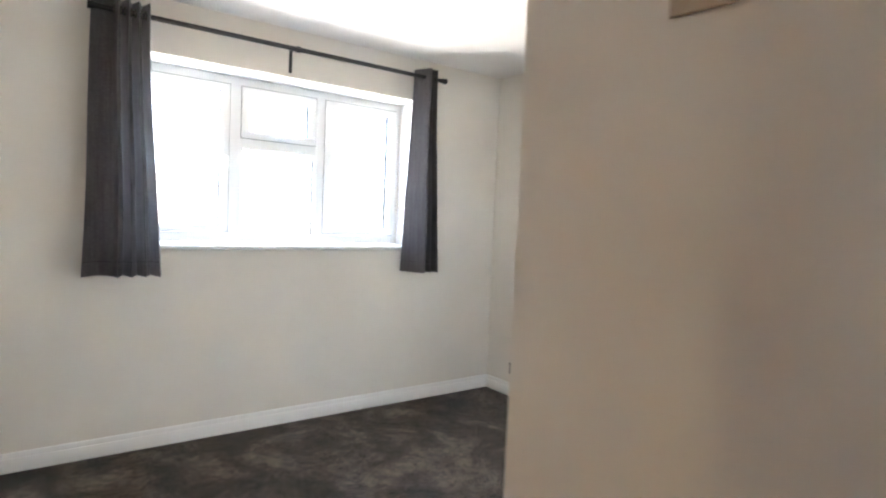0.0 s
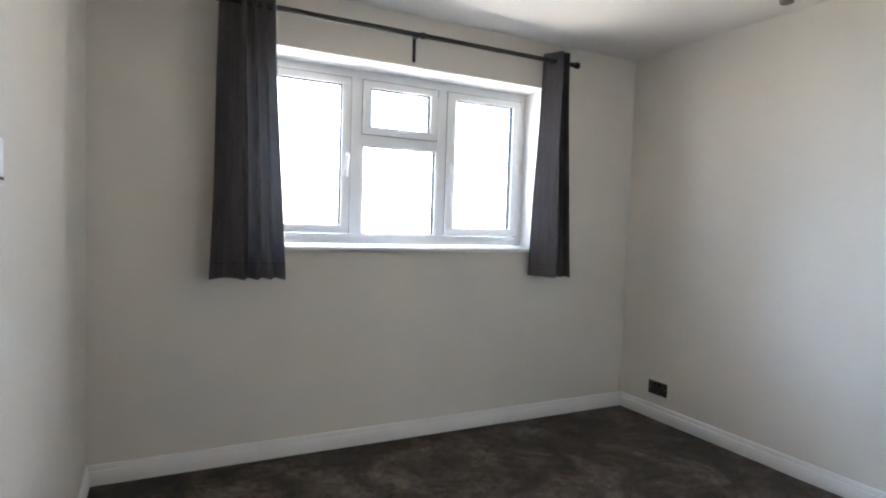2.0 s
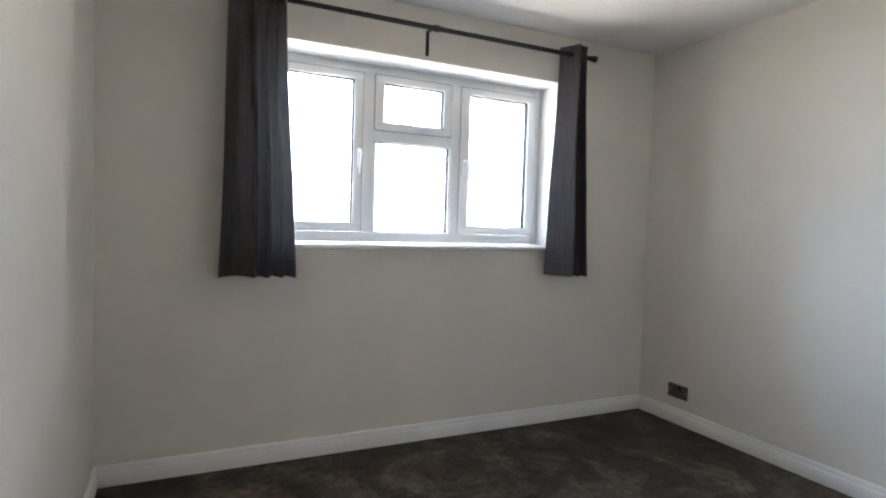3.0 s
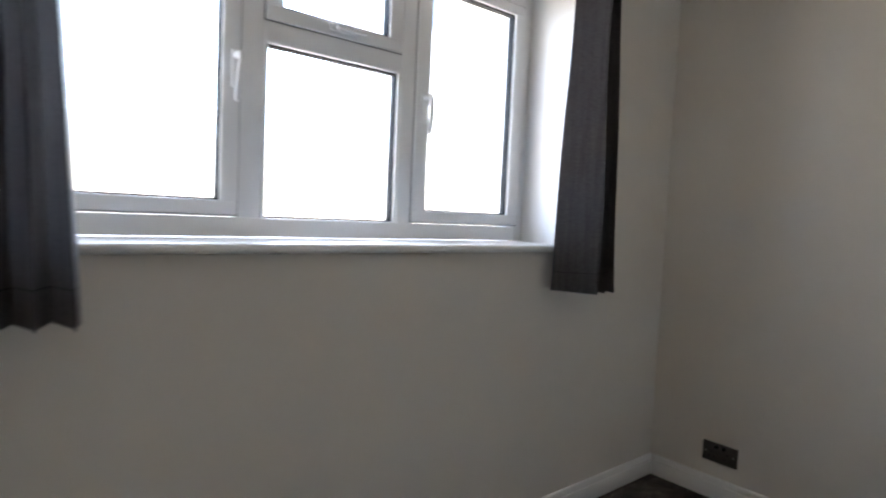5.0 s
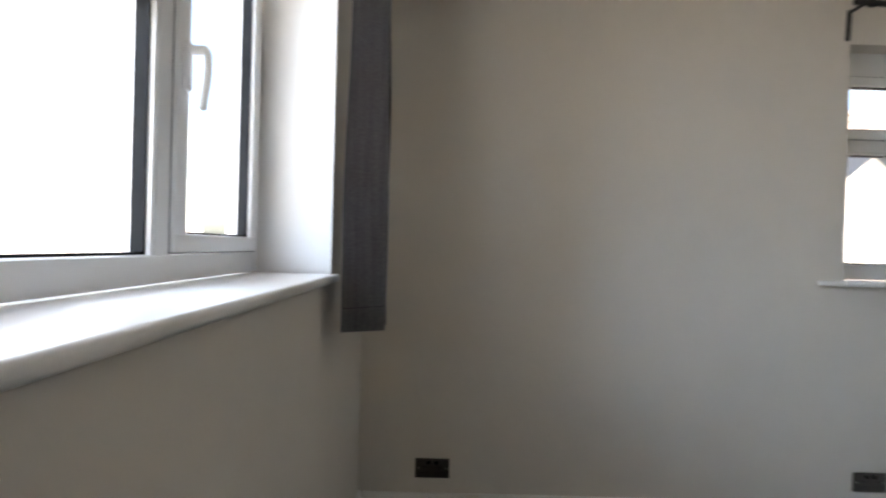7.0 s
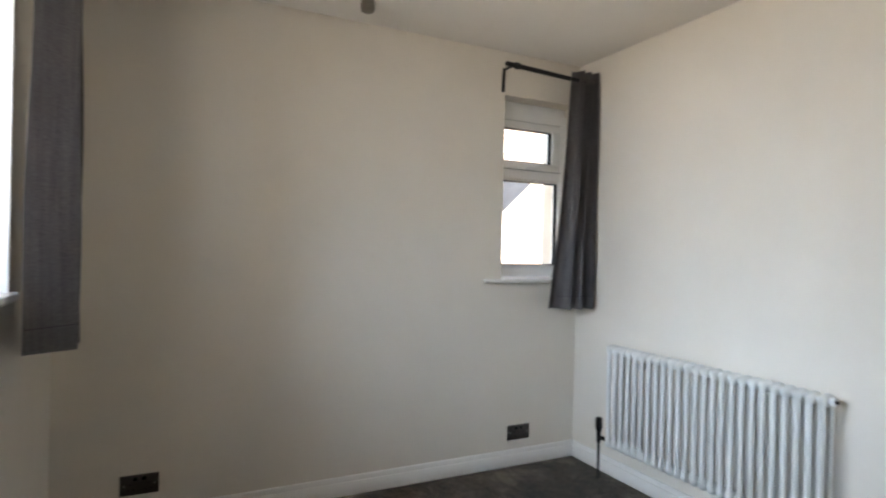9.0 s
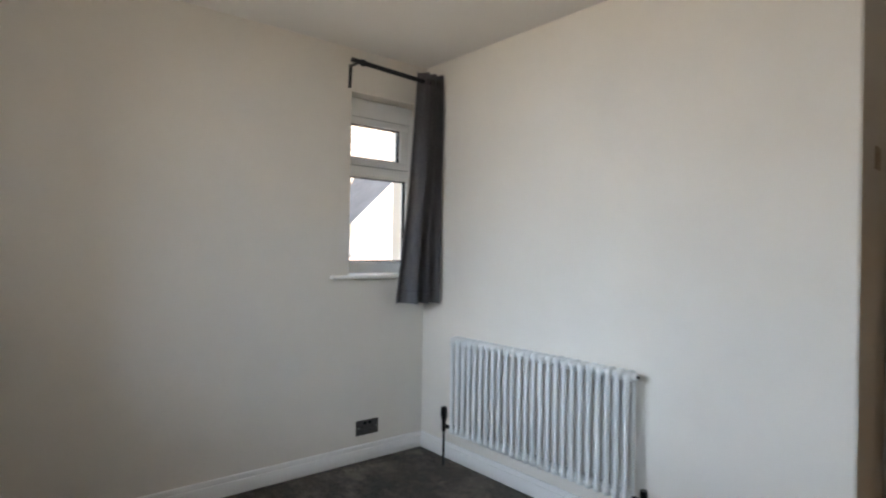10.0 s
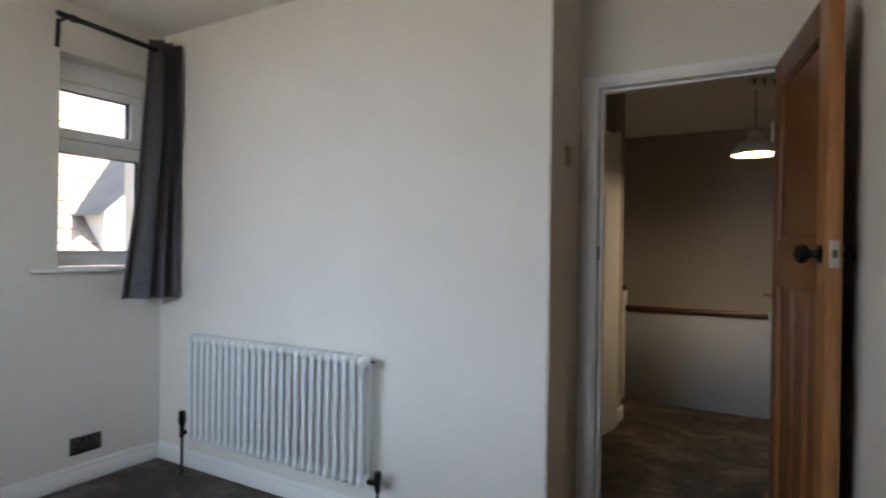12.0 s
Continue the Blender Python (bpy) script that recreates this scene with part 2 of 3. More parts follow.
struct("wall_north", bm, M_WALL, "warm off-white painted plaster wall with wide window", "wall")
# wall B, with the small window
bm = bmesh.new()
bm_box(bm, 0, TH, WB[1], TH, -0.25, H)
bm_box(bm, 0, TH, YC - 0.6, WB[0], -0.25, H)
bm_box(bm, 0, TH, WB[0], WB[1], -0.25, WB[2])
bm_box(bm, 0, TH, WB[0], WB[1], WB[3], H)
struct("wall_east", bm, M_WALL, "warm off-white painted wall with a narrow window", "wall")
# wall C, a solid block beside the door recess
bm = box(XR, 0, YDOOR - TD, YC, -0.25, H)
for v in bm.verts:
    if v.co.x < -1 and v.co.y < -3:
        v.co.x = XI + (XI - XR) * TD / (YC - YDOOR)
bmesh.ops.bevel(bm, geom=[e for e in bm.edges if all(v.co.x < -2.3 and v.co.y > -3 for v in e.verts)], offset=0.006, segments=3, affect="EDGES")
struct("wall_south", bm, M_WALL, "off-white painted wall behind the radiator", "wall")
struct("wall_west", box(XD - 0.3, XD, YDOOR - TD, 0, -0.25, H), M_WALL, "off-white painted wall beside the open door", "wall")
bm = bmesh.new()
bm_box(bm, XD, DO[0] - 0.03, YDOOR - TD, YDOOR, -0.25, H)
bm_box(bm, DO[1] + 0.03, XI, YDOOR - TD, YDOOR, -0.25, H)
bm_box(bm, DO[0] - 0.03, DO[1] + 0.03, YDOOR - TD, YDOOR, DO[2] + 0.03, H)
struct("wall_door", bm, M_WALL, "off-white wall above and beside the doorway", "wall")

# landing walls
struct("wall_landing_end", box(XL0, -0.6, YEND - 0.15, YEND, -2.6, 2.5), M_LAND_DIM, "dim painted stairwell wall lit by the pendant", "wall")
struct("wall_landing_west", box(XL0 - 0.15, XL0, YEND - 0.15, YDOOR - TD, -2.6, 2.5), M_LAND_DIM, "dim painted landing wall", "wall")
struct("wall_landing_east", box(-0.6, -0.45, YEND - 0.15, YDOOR - TD, -2.6, 2.5), M_LAND_DIM, "dim painted landing wall", "wall")
struct("wall_landing_near", box(XL0, XD - 0.3, YDOOR - TD, YDOOR, -0.25, 2.5), M_LAND_DIM, "dim painted landing wall beside the bedroom", "wall")
struct("stairwell_floor", box(XL0, -0.6, YEND, YPAN - 0.02, -2.7, -2.6), M_CARPET, "dark carpet at the foot of the stairwell", "carpet floor")
struct("wall_landing_nib", box(-2.125, -0.6, -4.98, -4.72, -0.002, 2.4), M_LAND_DIM, "painted wall corner on the landing", "wall")
struct("baseboard_landing", box(-2.143, -2.1255, -4.98, -4.785, 0.0, 0.10, 0.005), M_WHITE, "white gloss painted skirting board", "skirting board")
struct("trim_landing", box(-2.146, -2.1255, -4.78, -4.70, 0.0, 2.06, 0.005), M_WHITE, "white painted architrave on the landing corner", "architrave")
struct("house_roof", box(XL0 - 0.6, 0.45, YEND - 0.6, 0.42, H + 0.2, H + 0.45), M_GREYROOF, "grey roof slab with deep eaves over the house", "roof")


# skirting boards with a rounded top
def skirting(name, x0, x1, y0, y1, h=0.10):
    cx, cy = (x0 + x1) / 2, (y0 + y1) / 2
    bm = box(x0, x1, y0, y1, 0.001, h - 0.028, 0.004, 2)
    t = 0.014
    if abs(x1 - x0) > abs(y1 - y0):
        yw = y1 if cy > -1 else y0
        bm_box(bm, x0, x1, min(yw, yw + (t if yw == y0 else -t)), max(yw, yw + (t if yw == y0 else -t)), h - 0.034, h, 0.007, 4)
    else:
        xw = x0 if cx < -3 else x1
        bm_box(bm, min(xw, xw + (t if xw == x0 else -t)), max(xw, xw + (t if xw == x0 else -t)), y0, y1, h - 0.034, h, 0.007, 4)
    return struct(name, bm, M_WHITE, "white gloss painted skirting board", "skirting board")


SK = 0.02
skirting("baseboard_north", XD, 0, -SK, -0.0005)
skirting("baseboard_east", -SK, -0.0005, YC, -SK)
skirting("baseboard_south", XR - SK, -SK, YC, YC + SK)
sk = skirting("baseboard_return", XR - SK, XR, YDOOR + 0.02, YC)
for v in sk.data.vertices:
    v.co.x += (XI - XR) * (YC - v.co.y) / (YC - YDOOR)
skirting("baseboard_west", XD, XD + SK, YDOOR, -SK)


# ---- windows ----
def pane_unit(win, kind, x0, x1, z0, z1, y0, y1, stile, stile_l=None, rail=None):
    """A sash (or fixed bead) with its frame, gasket and pane; local x along the wall, y outwards."""
    sl = stile if stile_l is None else stile_l
    rl = stile if rail is None else rail
    bm = bmesh.new()
    bm_box(bm, x0, x1, y0, y1, z0, z0 + rl, 0.006)
    bm_box(bm, x0, x1, y0, y1, z1 - rl, z1, 0.006)
    bm_box(bm, x0, x0 + sl, y0, y1, z0 + rl - 0.004, z1 - rl + 0.004, 0.004)
    bm_box(bm, x1 - stile, x1, y0, y1, z0 + rl - 0.004, z1 - rl + 0.004, 0.004)
    p = part(kind, bm, M_UPVC, win)
    # grey strips paint in the shadow gap between sash and frame
    if kind == "sash":
        g = bmesh.new()
        for q in ((x0 - 0.004, x0, z0 - 0.004, z1 + 0.004), (x1, x1 + 0.004, z0 - 0.004, z1 + 0.004), (x0, x1, z0 - 0.004, z0), (x0, x1, z1, z1 + 0.004)):
            bm_box(g, q[0], q[1], y0 + 0.0105, y0 + 0.02, q[2], q[3])
        part("gap_shade", g, M_GAP_SHADE, p, "thin grey strip for the shadow gap round the sash")
    g = bmesh.new()
    a0, a1, c0, c1 = x0 + sl, x1 - stile, z0 + rl, z1 - rl
    for q in ((a0, a0 + 0.005, c0, c1), (a1 - 0.005, a1, c0, c1), (a0, a1, c0, c0 + 0.005), (a0, a1, c1 - 0.005, c1)):
        bm_box(g, q[0], q[1], y0 + 0.012, y0 + 0.042, q[2], q[3])
    part("gasket", g, M_GASKET, p, "dark grey rubber glazing gasket")
    gl = part("pane", box(a0, a1, y0 + 0.03, y0 + 0.034, c0, c1), M_GLASS, p, "clear glass pane")
    gl.visible_shadow = False
    return p


def window_handle(parent, x, y, z, side=1, flat=False):
    bm = bmesh.new()
    if flat:
        bm_box(bm, x - 0.045, x + 0.045, y - 0.012, y, z - 0.01, z + 0.01, 0.004)
        bm_box(bm, x - 0.03, x + 0.075, y - 0.034, y - 0.022, z - 0.008, z + 0.008, 0.005)
        bm_tube(bm, (x - 0.018, y, z), (x - 0.018, y - 0.03, z), 0.009, 12)
    else:
        bm_box(bm, x - 0.014, x + 0.014, y - 0.014, y, z - 0.055, z + 0.055, 0.006)
        bm_tube(bm, (x, y, z + 0.035), (x, y - 0.045, z + 0.035), 0.011, 12)
        pts = [(0.0, -0.045, 0.04), (0.0, -0.052, 0.02), (0.004, -0.05, -0.02), (0.006, -0.044, -0.06), (0.006, -0.04, -0.09)]
        for a, b in zip(pts, pts[1:]):
            bm_tube(bm, (x + side * a[0], y + a[1], z + a[2]), (x + side * b[0], y + b[1], z + b[2]), 0.0085, 10)
            bm_ball(bm, (x + side * b[0], y + b[1], z + b[2]), 0.0085, n=10)
    part("window_handle", bm, M_UPVC, parent, "white curved lever window handle")


# wide window: local frame = world
win = tagged(thing("window_1", "", "", at=(0, 0, 0)), "wide white plastic casement window with three lights", "window", kind="structure")
YF0, YF1 = 0.240, 0.310
bm = bmesh.new()
fx0, fx1, fz0, fz1 = WA[0], WA[1], WA[2] + 0.012, WA[3] + 0.0
for q in ((fx0, fx0 + 0.045, fz0, fz1), (fx1 - 0.045, fx1, fz0, fz1), (-1.975, -1.905, fz0 + 0.056, fz1 - 0.042), (-1.405, -1.335, fz0 + 0.056, fz1 - 0.042)):
    bm_box(bm, q[0], q[1], YF0, YF1, q[2], q[3], 0.004)
bm_box(bm, fx0 + 0.045, fx1 - 0.045, YF0, YF1, fz0, fz0 + 0.058, 0.004)
bm_box(bm, fx0 + 0.045, fx1 - 0.045, YF0, YF1, fz1 - 0.060, fz1, 0.004)
bm_box(bm, -1.905, -1.405, YF0, YF1, 1.715, 1.785, 0.004)
part("window_frame", bm, M_UPVC, win)
s = pane_unit(win, "sash", -1.345, -0.795, 1.188, 2.094, YF0 - 0.012, YF1 - 0.01, 0.060, 0.060, rail=0.042)
window_handle(s, -1.316, YF0 - 0.012, 1.603, 1)
s = pane_unit(win, "sash", -2.515, -1.978, 1.188, 2.094, YF0 - 0.012, YF1 - 0.01, 0.052, rail=0.043)
window_handle(s, -1.995, YF0 - 0.012, 1.61, -1)
s = pane_unit(win, "sash", -1.905, -1.415, 1.778, 2.094, YF0 - 0.012, YF1 - 0.01, 0.052, rail=0.044)
window_handle(s, -1.655, YF0 - 0.012, 1.80, 1, True)
pane_unit(win, "fixed_bead", -1.905, -1.405, 1.172, 1.722, YF0 + 0.002, YF1 - 0.005, 0.012)
bm = box(WA[0] - 0.0, WA[1] + 0.0, -0.024, YF0 + 0.01, 1.094, 1.120, 0.011, 4)
bm_box(bm, WA[0] - 0.03, WA[0] - 0.0005, -0.024, -0.0005, 1.094, 1.120, 0.01, 4)
bm_box(bm, WA[1] + 0.0005, WA[1] + 0.03, -0.024, -0.0005, 1.094, 1.120, 0.01, 4)
part("window_sill", bm, M_WHITE, win, "white gloss painted sill with rounded nose")
bm = bmesh.new()
bm_box(bm, WA[0] + 0.0003, WA[0] + 0.004, 0.002, YF0 - 0.0005, 1.1205, WA[3] - 0.0003)
bm_box(bm, WA[1] - 0.004, WA[1] - 0.0003, 0.002, YF0 - 0.0005, 1.1205, WA[3] - 0.0003)
bm_box(bm, WA[0] + 0.0045, WA[1] - 0.0045, 0.002, YF0 - 0.0005, WA[3] - 0.004, WA[3] - 0.0003)
part("reveal_lining", bm, M_WHITE, win, "white painted window reveal")
part("outer_sill", box(WA[0] - 0.05, WA[1] + 0.05, YF1 + 0.002, TH + 0.06, 1.077, 1.120, 0.006), M_UPVC, win)

# small window: built along local x, then turned onto wall B
win = tagged(thing("window_2", "", ""), "narrow white plastic window with top vent light", "window", kind="structure")
win.matrix_basis = Matrix.Rotation(radians(-90), 4, "Z")   # local x -> -y, local y -> +x
u0, u1 = -WB[1], -WB[0]
YG0, YG1 = 0.105, 0.175
bm = bmesh.new()
bm_box(bm, u0, u0 + 0.014, YG0, YG1, WB[2] + 0.012, WB[3] - 0.05, 0.004)
bm_box(bm, u1 - 0.045, u1, YG0, YG1, WB[2] + 0.012, WB[3] - 0.05, 0.004)
bm_box(bm, u0 + 0.014, u1 - 0.045, YG0, YG1, WB[2] + 0.012, 1.175, 0.004)
bm_box(bm, u0 + 0.014, u1 - 0.045, YG0, YG1, 2.068, WB[3] - 0.002, 0.004)
bm_box(bm, u0 + 0.014, u1 - 0.045, YG0, YG1, 1.715, 1.775, 0.004)
bm_box(bm, u0 + 0.002, u1 - 0.002, YG0 + 0.02, YG1, 2.13, WB[3] - 0.0015)
part("window_frame", bm, M_UPVC, win)
s = pane_unit(win, "sash", u0 + 0.014, u1 - 0.055, 1.775, 2.068, YG0 - 0.012, YG1 - 0.01, 0.066, 0.03, rail=0.045)
window_handle(s, (u0 + u1) / 2, YG0 - 0.012, 1.79, 1, True)
pane_unit(win, "fixed_bead", u0 + 0.014, u1 - 0.045, 1.175, 1.715, YG0 + 0.002, YG1 - 0.005, 0.012)
bm = box(u0, u1, -0.035, YG0 + 0.01, 1.085, 1.108, 0.008, 4)
bm_box(bm, u0 - 0.125, u0 - 0.0005, -0.035, -0.0005, 1.085, 1.108, 0.008, 4)
part("window_sill", bm, M_WHITE, win, "white gloss painted sill with rounded nose")


# ---- curtains, rods ----
def curtain(name, label, x0t, x1t, x0b, x1b, zt, zb, y, amp, folds, seed, flare=0.2, group="curtains", m=None, facing=1, flat=0.0, lean=False):
    """An eyelet curtain of stiff pleats, narrower at the rod than at the hem; flat: the share of its width in one broad fold; lean: that fold runs from the wall out to the front."""
    def phase(u):
        if lean:
            return 0.25 + 0.5 * u / flat if u < flat else 0.75 + (u - flat) / (1 - flat) * (folds - 0.75)
        if flat and u < flat:
            return 0.5 * u / flat
        return (0.5 if flat else 0.0) + (u - flat) / (1 - flat) * (folds - (0.5 if flat else 0.0))

    rnd = random.Random(seed)
    c = thing(name, label, "curtain", group)
    bm = bmesh.new()
    NU, NV = folds * 14, 46
    ph = [rnd.uniform(-0.25, 0.25) for _ in range(folds + 2)]
    am = [rnd.uniform(0.75, 1.15) for _ in range(folds + 2)]
    grid = []
    for j in range(NV + 1):
        v = j / NV
        z = zt + (zb - zt) * v
        e = v ** 1.3
        row = []
        for i in range(NU + 1):
            u = i / NU
            f = phase(u)
            k = int(min(f, folds - 1e-6))
            w = f - k
            a = am[k] * (1 - w) + am[k + 1] * w
            p = ph[k] * (1 - w) + ph[k + 1] * w
            xx = (x0t + (x1t - x0t) * u) * (1 - e) + (x0b + (x1b - x0b) * u) * e
            s1 = math.sin(2 * math.pi * f + p * (0.3 + v))
            shape = math.copysign(abs(s1) ** (1.0 if lean else 0.75), s1)
            yy = y + amp * a * (0.85 + flare * v) * shape + 0.004 * math.sin(9 * v + 5 * u + seed)
            xx += 0.006 * math.sin(2 * math.pi * f * 2 + p) * (0.5 + v) + 0.003 * math.sin(7 * v + seed)
            row.append(bm.verts.new((xx, yy, z + 0.004 * math.sin(2 * math.pi * f) * v)))
        grid.append(row)
    for j in range(NV):
        for i in range(NU):
            bm.faces.new((grid[j][i], grid[j][i + 1], grid[j + 1][i + 1], grid[j + 1][i]))
    bmesh.ops.solidify(bm, geom=list(bm.faces), thickness=0.004)
    part("cloth", bm, M_FABRIC, c)
    # hem band, a second thickness along the bottom
    bm = bmesh.new()
    r0 = []
    for zz in (zb + 0.075, zb + 0.0735):
        r = []
        for i in range(NU + 1):
            u = i / NU
            f = phase(u)
            k = int(min(f, folds - 1e-6))
            w = f - k
            a = am[k] * (1 - w) + am[k + 1] * w
            p = ph[k] * (1 - w) + ph[k + 1] * w
            v = (zt - zz) / (zt - zb)
            e = v ** 1.3
            s1 = math.sin(2 * math.pi * f + p * (0.3 + v))
            shape = math.copysign(abs(s1) ** (1.0 if lean else 0.75), s1)
            xx = (x0t + (x1t - x0t) * u) * (1 - e) + (x0b + (x1b - x0b) * u) * e + 0.006 * math.sin(2 * math.pi * f * 2 + p) * (0.5 + v) + 0.003 * math.sin(7 * v + seed)
            yy = y + amp * a * (0.85 + flare * v) * shape + 0.004 * math.sin(9 * v + 5 * u + seed) - 0.0012 * facing
            r.append(bm.verts.new((xx, yy, zz)))
        r0.append(r)
    for i in range(NU):
        bm.faces.new((r0[0][i], r0[0][i + 1], r0[1][i + 1], r0[1][i]))
    part("hem_stitching", bm, M_GASKET, c)
    # eyelets where the cloth crosses the rod
    for k in range(1, folds * 2):
        u = k / (folds * 2)
        if flat:
            g = k * 0.5
            if lean:
                u = flat * (g - 0.25) / 0.5 if g <= 0.75 else flat + (g - 0.75) / (folds - 0.75) * (1 - flat)
            else:
                u = flat * g / 0.5 if g <= 0.5 else flat + (g - 0.5) / (folds - 0.5) * (1 - flat)
        xx = x0t + (x1t - x0t) * u
        bm = bmesh.new()
        bm_lathe(bm, [(0.0165, -0.003), (0.022, -0.004), (0.0235, 0.0), (0.022, 0.004), (0.0165, 0.003), (0.0165, -0.003)], n=20)
        yaw = 80 if k % 2 else -80
        bmesh.ops.transform(bm, matrix=Matrix.Translation((xx, y, zt - 0.055)) @ Matrix.Rotation(radians(yaw), 4, "Z") @ Matrix.Rotation(radians(90), 4, "X"), verts=bm.verts)
        part("eyelet", bm, M_NICKEL, c, "dark metal eyelet ring")
    if m is not None:
        c.matrix_basis = m
    return c


def rod(name, label, x0, x1, y, z, brackets, finials=(True, True), m=None, wall=0.0):
    r = thing(name, label, "curtain rod")
    part("pole", tube((x0, y, z), (x1, y, z), 0.0132, 20), M_ROD, r)
    for on, x, s in ((finials[0], x0, -1), (finials[1], x1, 1)):
        if on:
            bm = bmesh.new()
            bm_tube(bm, (x, y, z), (x + s * 0.012, y, z), 0.0155, 18)
            bm_tube(bm, (x + s * 0.012, y, z), (x + s * 0.04, y, z), 0.018, 18, 0.0205)
            bmesh.ops.bevel(bm, geom=list(bm.edges), offset=0.002, segments=2, affect="EDGES")
            part("finial", bm, M_ROD, r)
    for bx in brackets:
        bm = bmesh.new()
        bm_box(bm, bx - 0.010, bx + 0.010, wall - 0.007, wall - 0.0005, z - 0.115, z + 0.025, 0.002)
        bm_box(bm, bx - 0.010, bx + 0.010, y - 0.004, wall - 0.006, z - 0.001 + 0.012, z + 0.018, 0.002)
        b = part("bracket", bm, M_ROD, r)
        cup = bmesh.new()
        bm_lathe(cup, [(0.0135, -0.011), (0.0185, -0.011), (0.0185, 0.011), (0.0135, 0.011)], n=20)
        bmesh.ops.transform(cup, matrix=Matrix.Translation((bx, y, z)) @ Matrix.Rotation(radians(90), 4, "Y"), verts=cup.verts)
        bm_tube(cup, (bx, y - 0.016, z + 0.004), (bx, y - 0.028, z + 0.004), 0.004, 10)
        part("cup", cup, M_ROD, b)
    if m is not None:
        r.matrix_basis = m
    return r


ROD_Y, ROD_Z = -0.125, 2.285
rod("curtain_rod", "black metal curtain rod with end caps on brackets", -2.71, -0.65, ROD_Y, ROD_Z, (-1.692,))
curtain("curtain", "dark grey woven eyelet curtain hanging in stiff folds", -2.735, -2.475, -2.765, -2.405, 2.342, 0.963, ROD_Y, 0.050, 4, 3, flat=0.38)
curtain("curtain", "dark grey woven eyelet curtain drawn beside the window", -0.835, -0.705, -0.895, -0.632, 2.342, 0.948, -0.112, 0.066, 3, 8, flat=0.52, flare=0.1, lean=True)
TURN_B = Matrix.Rotation(radians(-90), 4, "Z")
SAG = Matrix.Translation((2.172, 0, 2.312)) @ Matrix.Rotation(radians(2.4), 4, "Y") @ Matrix.Translation((-2.172, 0, -2.312))   # the rod droops towards the corner
rod("curtain_rod", "short black metal curtain rod over the narrow window", 2.10, 2.739, -0.14, 2.312, (2.172,), (False, False), TURN_B @ SAG)
curtain("curtain", "dark grey short eyelet curtain in the corner", 2.545, 2.732, 2.42, 2.726, 2.346, 0.938, -0.158, 0.042, 3, 5, m=TURN_B, flat=0.35)


# ---- sockets, switch, small fittings ----
def socket(at_y, z):
    s = thing("wall_socket", "dark pewter double socket plate above the skirting", "socket", "sockets on the wall", (0, at_y, z))
    part("plate", box(-0.007, -0.0005, -0.077, 0.077, -0.044, 0.044, 0.003, 3), M_NICKEL, s)
    for c in (-0.04, 0.04):
        bm = bmesh.new()
        for dy, dz, w, h in ((0, 0.012, 0.004, 0.009), (-0.011, -0.012, 0.007, 0.004), (0.011, -0.012, 0.007, 0.004)):
            bm_box(bm, -0.0085, -0.006, c * 0.85 + dy - w / 2, c * 0.85 + dy + w / 2, dz - 0.008 - h / 2, dz - 0.008 + h / 2)
        part("socket_holes", bm, M_DARKSLOT, s)
        part("rocker", box(-0.0105, -0.006, c * 0.42 - 0.009, c * 0.42 + 0.009, 0.018, 0.034, 0.002), M_BLACK, s, "small black rocker switch")
    for c in (-0.0605, 0.0605):
        part("screw", tube((-0.0065, c, 0), (-0.0085, c, 0), 0.0035, 10), M_STEEL, s)
    return s


socket(-0.335, 0.210)
socket(-2.327, 0.196)

sw = thing("light_switch", "small tan light switch plate by the door", "light switch", at=(XR + (XI - XR) * 0.55, -3.025, 1.625))
sw.rotation_euler.z = math.atan2(XI - XR, YC - YDOOR)
part("plate", box(-0.008, -0.0005, -0.041, 0.041, -0.041, 0.041, 0.003, 3), M_IVORY, sw)
part("rocker", box(-0.0115, -0.007, -0.011, 0.011, -0.018, 0.018, 0.002), M_IVORY, sw)

th = thing("wall_thermostat", "small white thermostat box on the wall", "thermostat", at=(XD, -1.69, 1.36))
part("case", box(0.0005, 0.024, -0.045, 0.045, -0.042, 0.045, 0.005, 3), M_UPVC, th)
part("vent_grille", box(0.003, 0.0255, -0.036, 0.036, -0.037, -0.031, 0.001), M_BLACK, th, "dark slot along the bottom edge")


# ---- radiator ----
RX0, RX1, RN = -0.425, -1.590, 25
pitch = (RX0 - RX1) / RN
rad = thing("radiator", "white two-column steel radiator with black valves", "radiator")
RYF, RYB, RZ0, RZ1 = -2.612, -2.662, 0.204, 0.774


def section_mesh():
    bm = bmesh.new()
    for y in (RYF - 0.0, RYB + 0.0):
        bm_tube(bm, (0, y, RZ0 + 0.035), (0, y, RZ1 - 0.035), 0.0124, 12)
    for z, s in ((RZ0 + 0.03, 1), (RZ1 - 0.03, -1)):
        bm_ball(bm, (0, (RYF + RYB) / 2, z), 0.03, (0.60, 1.5, 0.90), 14)
        bm_tube(bm, (-pitch / 2, (RYF + RYB) / 2, z), (pitch / 2, (RYF + RYB) / 2, z), 0.015, 12)
        for y in (RYF, RYB):
            bm_ball(bm, (0, y, z + s * 0.006), 0.0155, (0.95, 1.0, 1.7), 12)
    return bm


first = part("column", section_mesh(), M_RAD, rad)
first.location = (RX0 - pitch * 0.5, 0, 0)
for k in range(1, RN):
    o = new("column", first.data)
    o.parent = rad
    o.location = (RX0 - pitch * (k + 0.5), 0, 0)
ymid = (RYF + RYB) / 2
for x, z, s in ((RX1, RZ1 - 0.03, -1), (RX0, RZ1 - 0.03, 1)):
    bm = tube((x, ymid, z), (x + s * 0.012, ymid, z), 0.017, 6)
    part("end_plug", bm, M_RAD, rad)
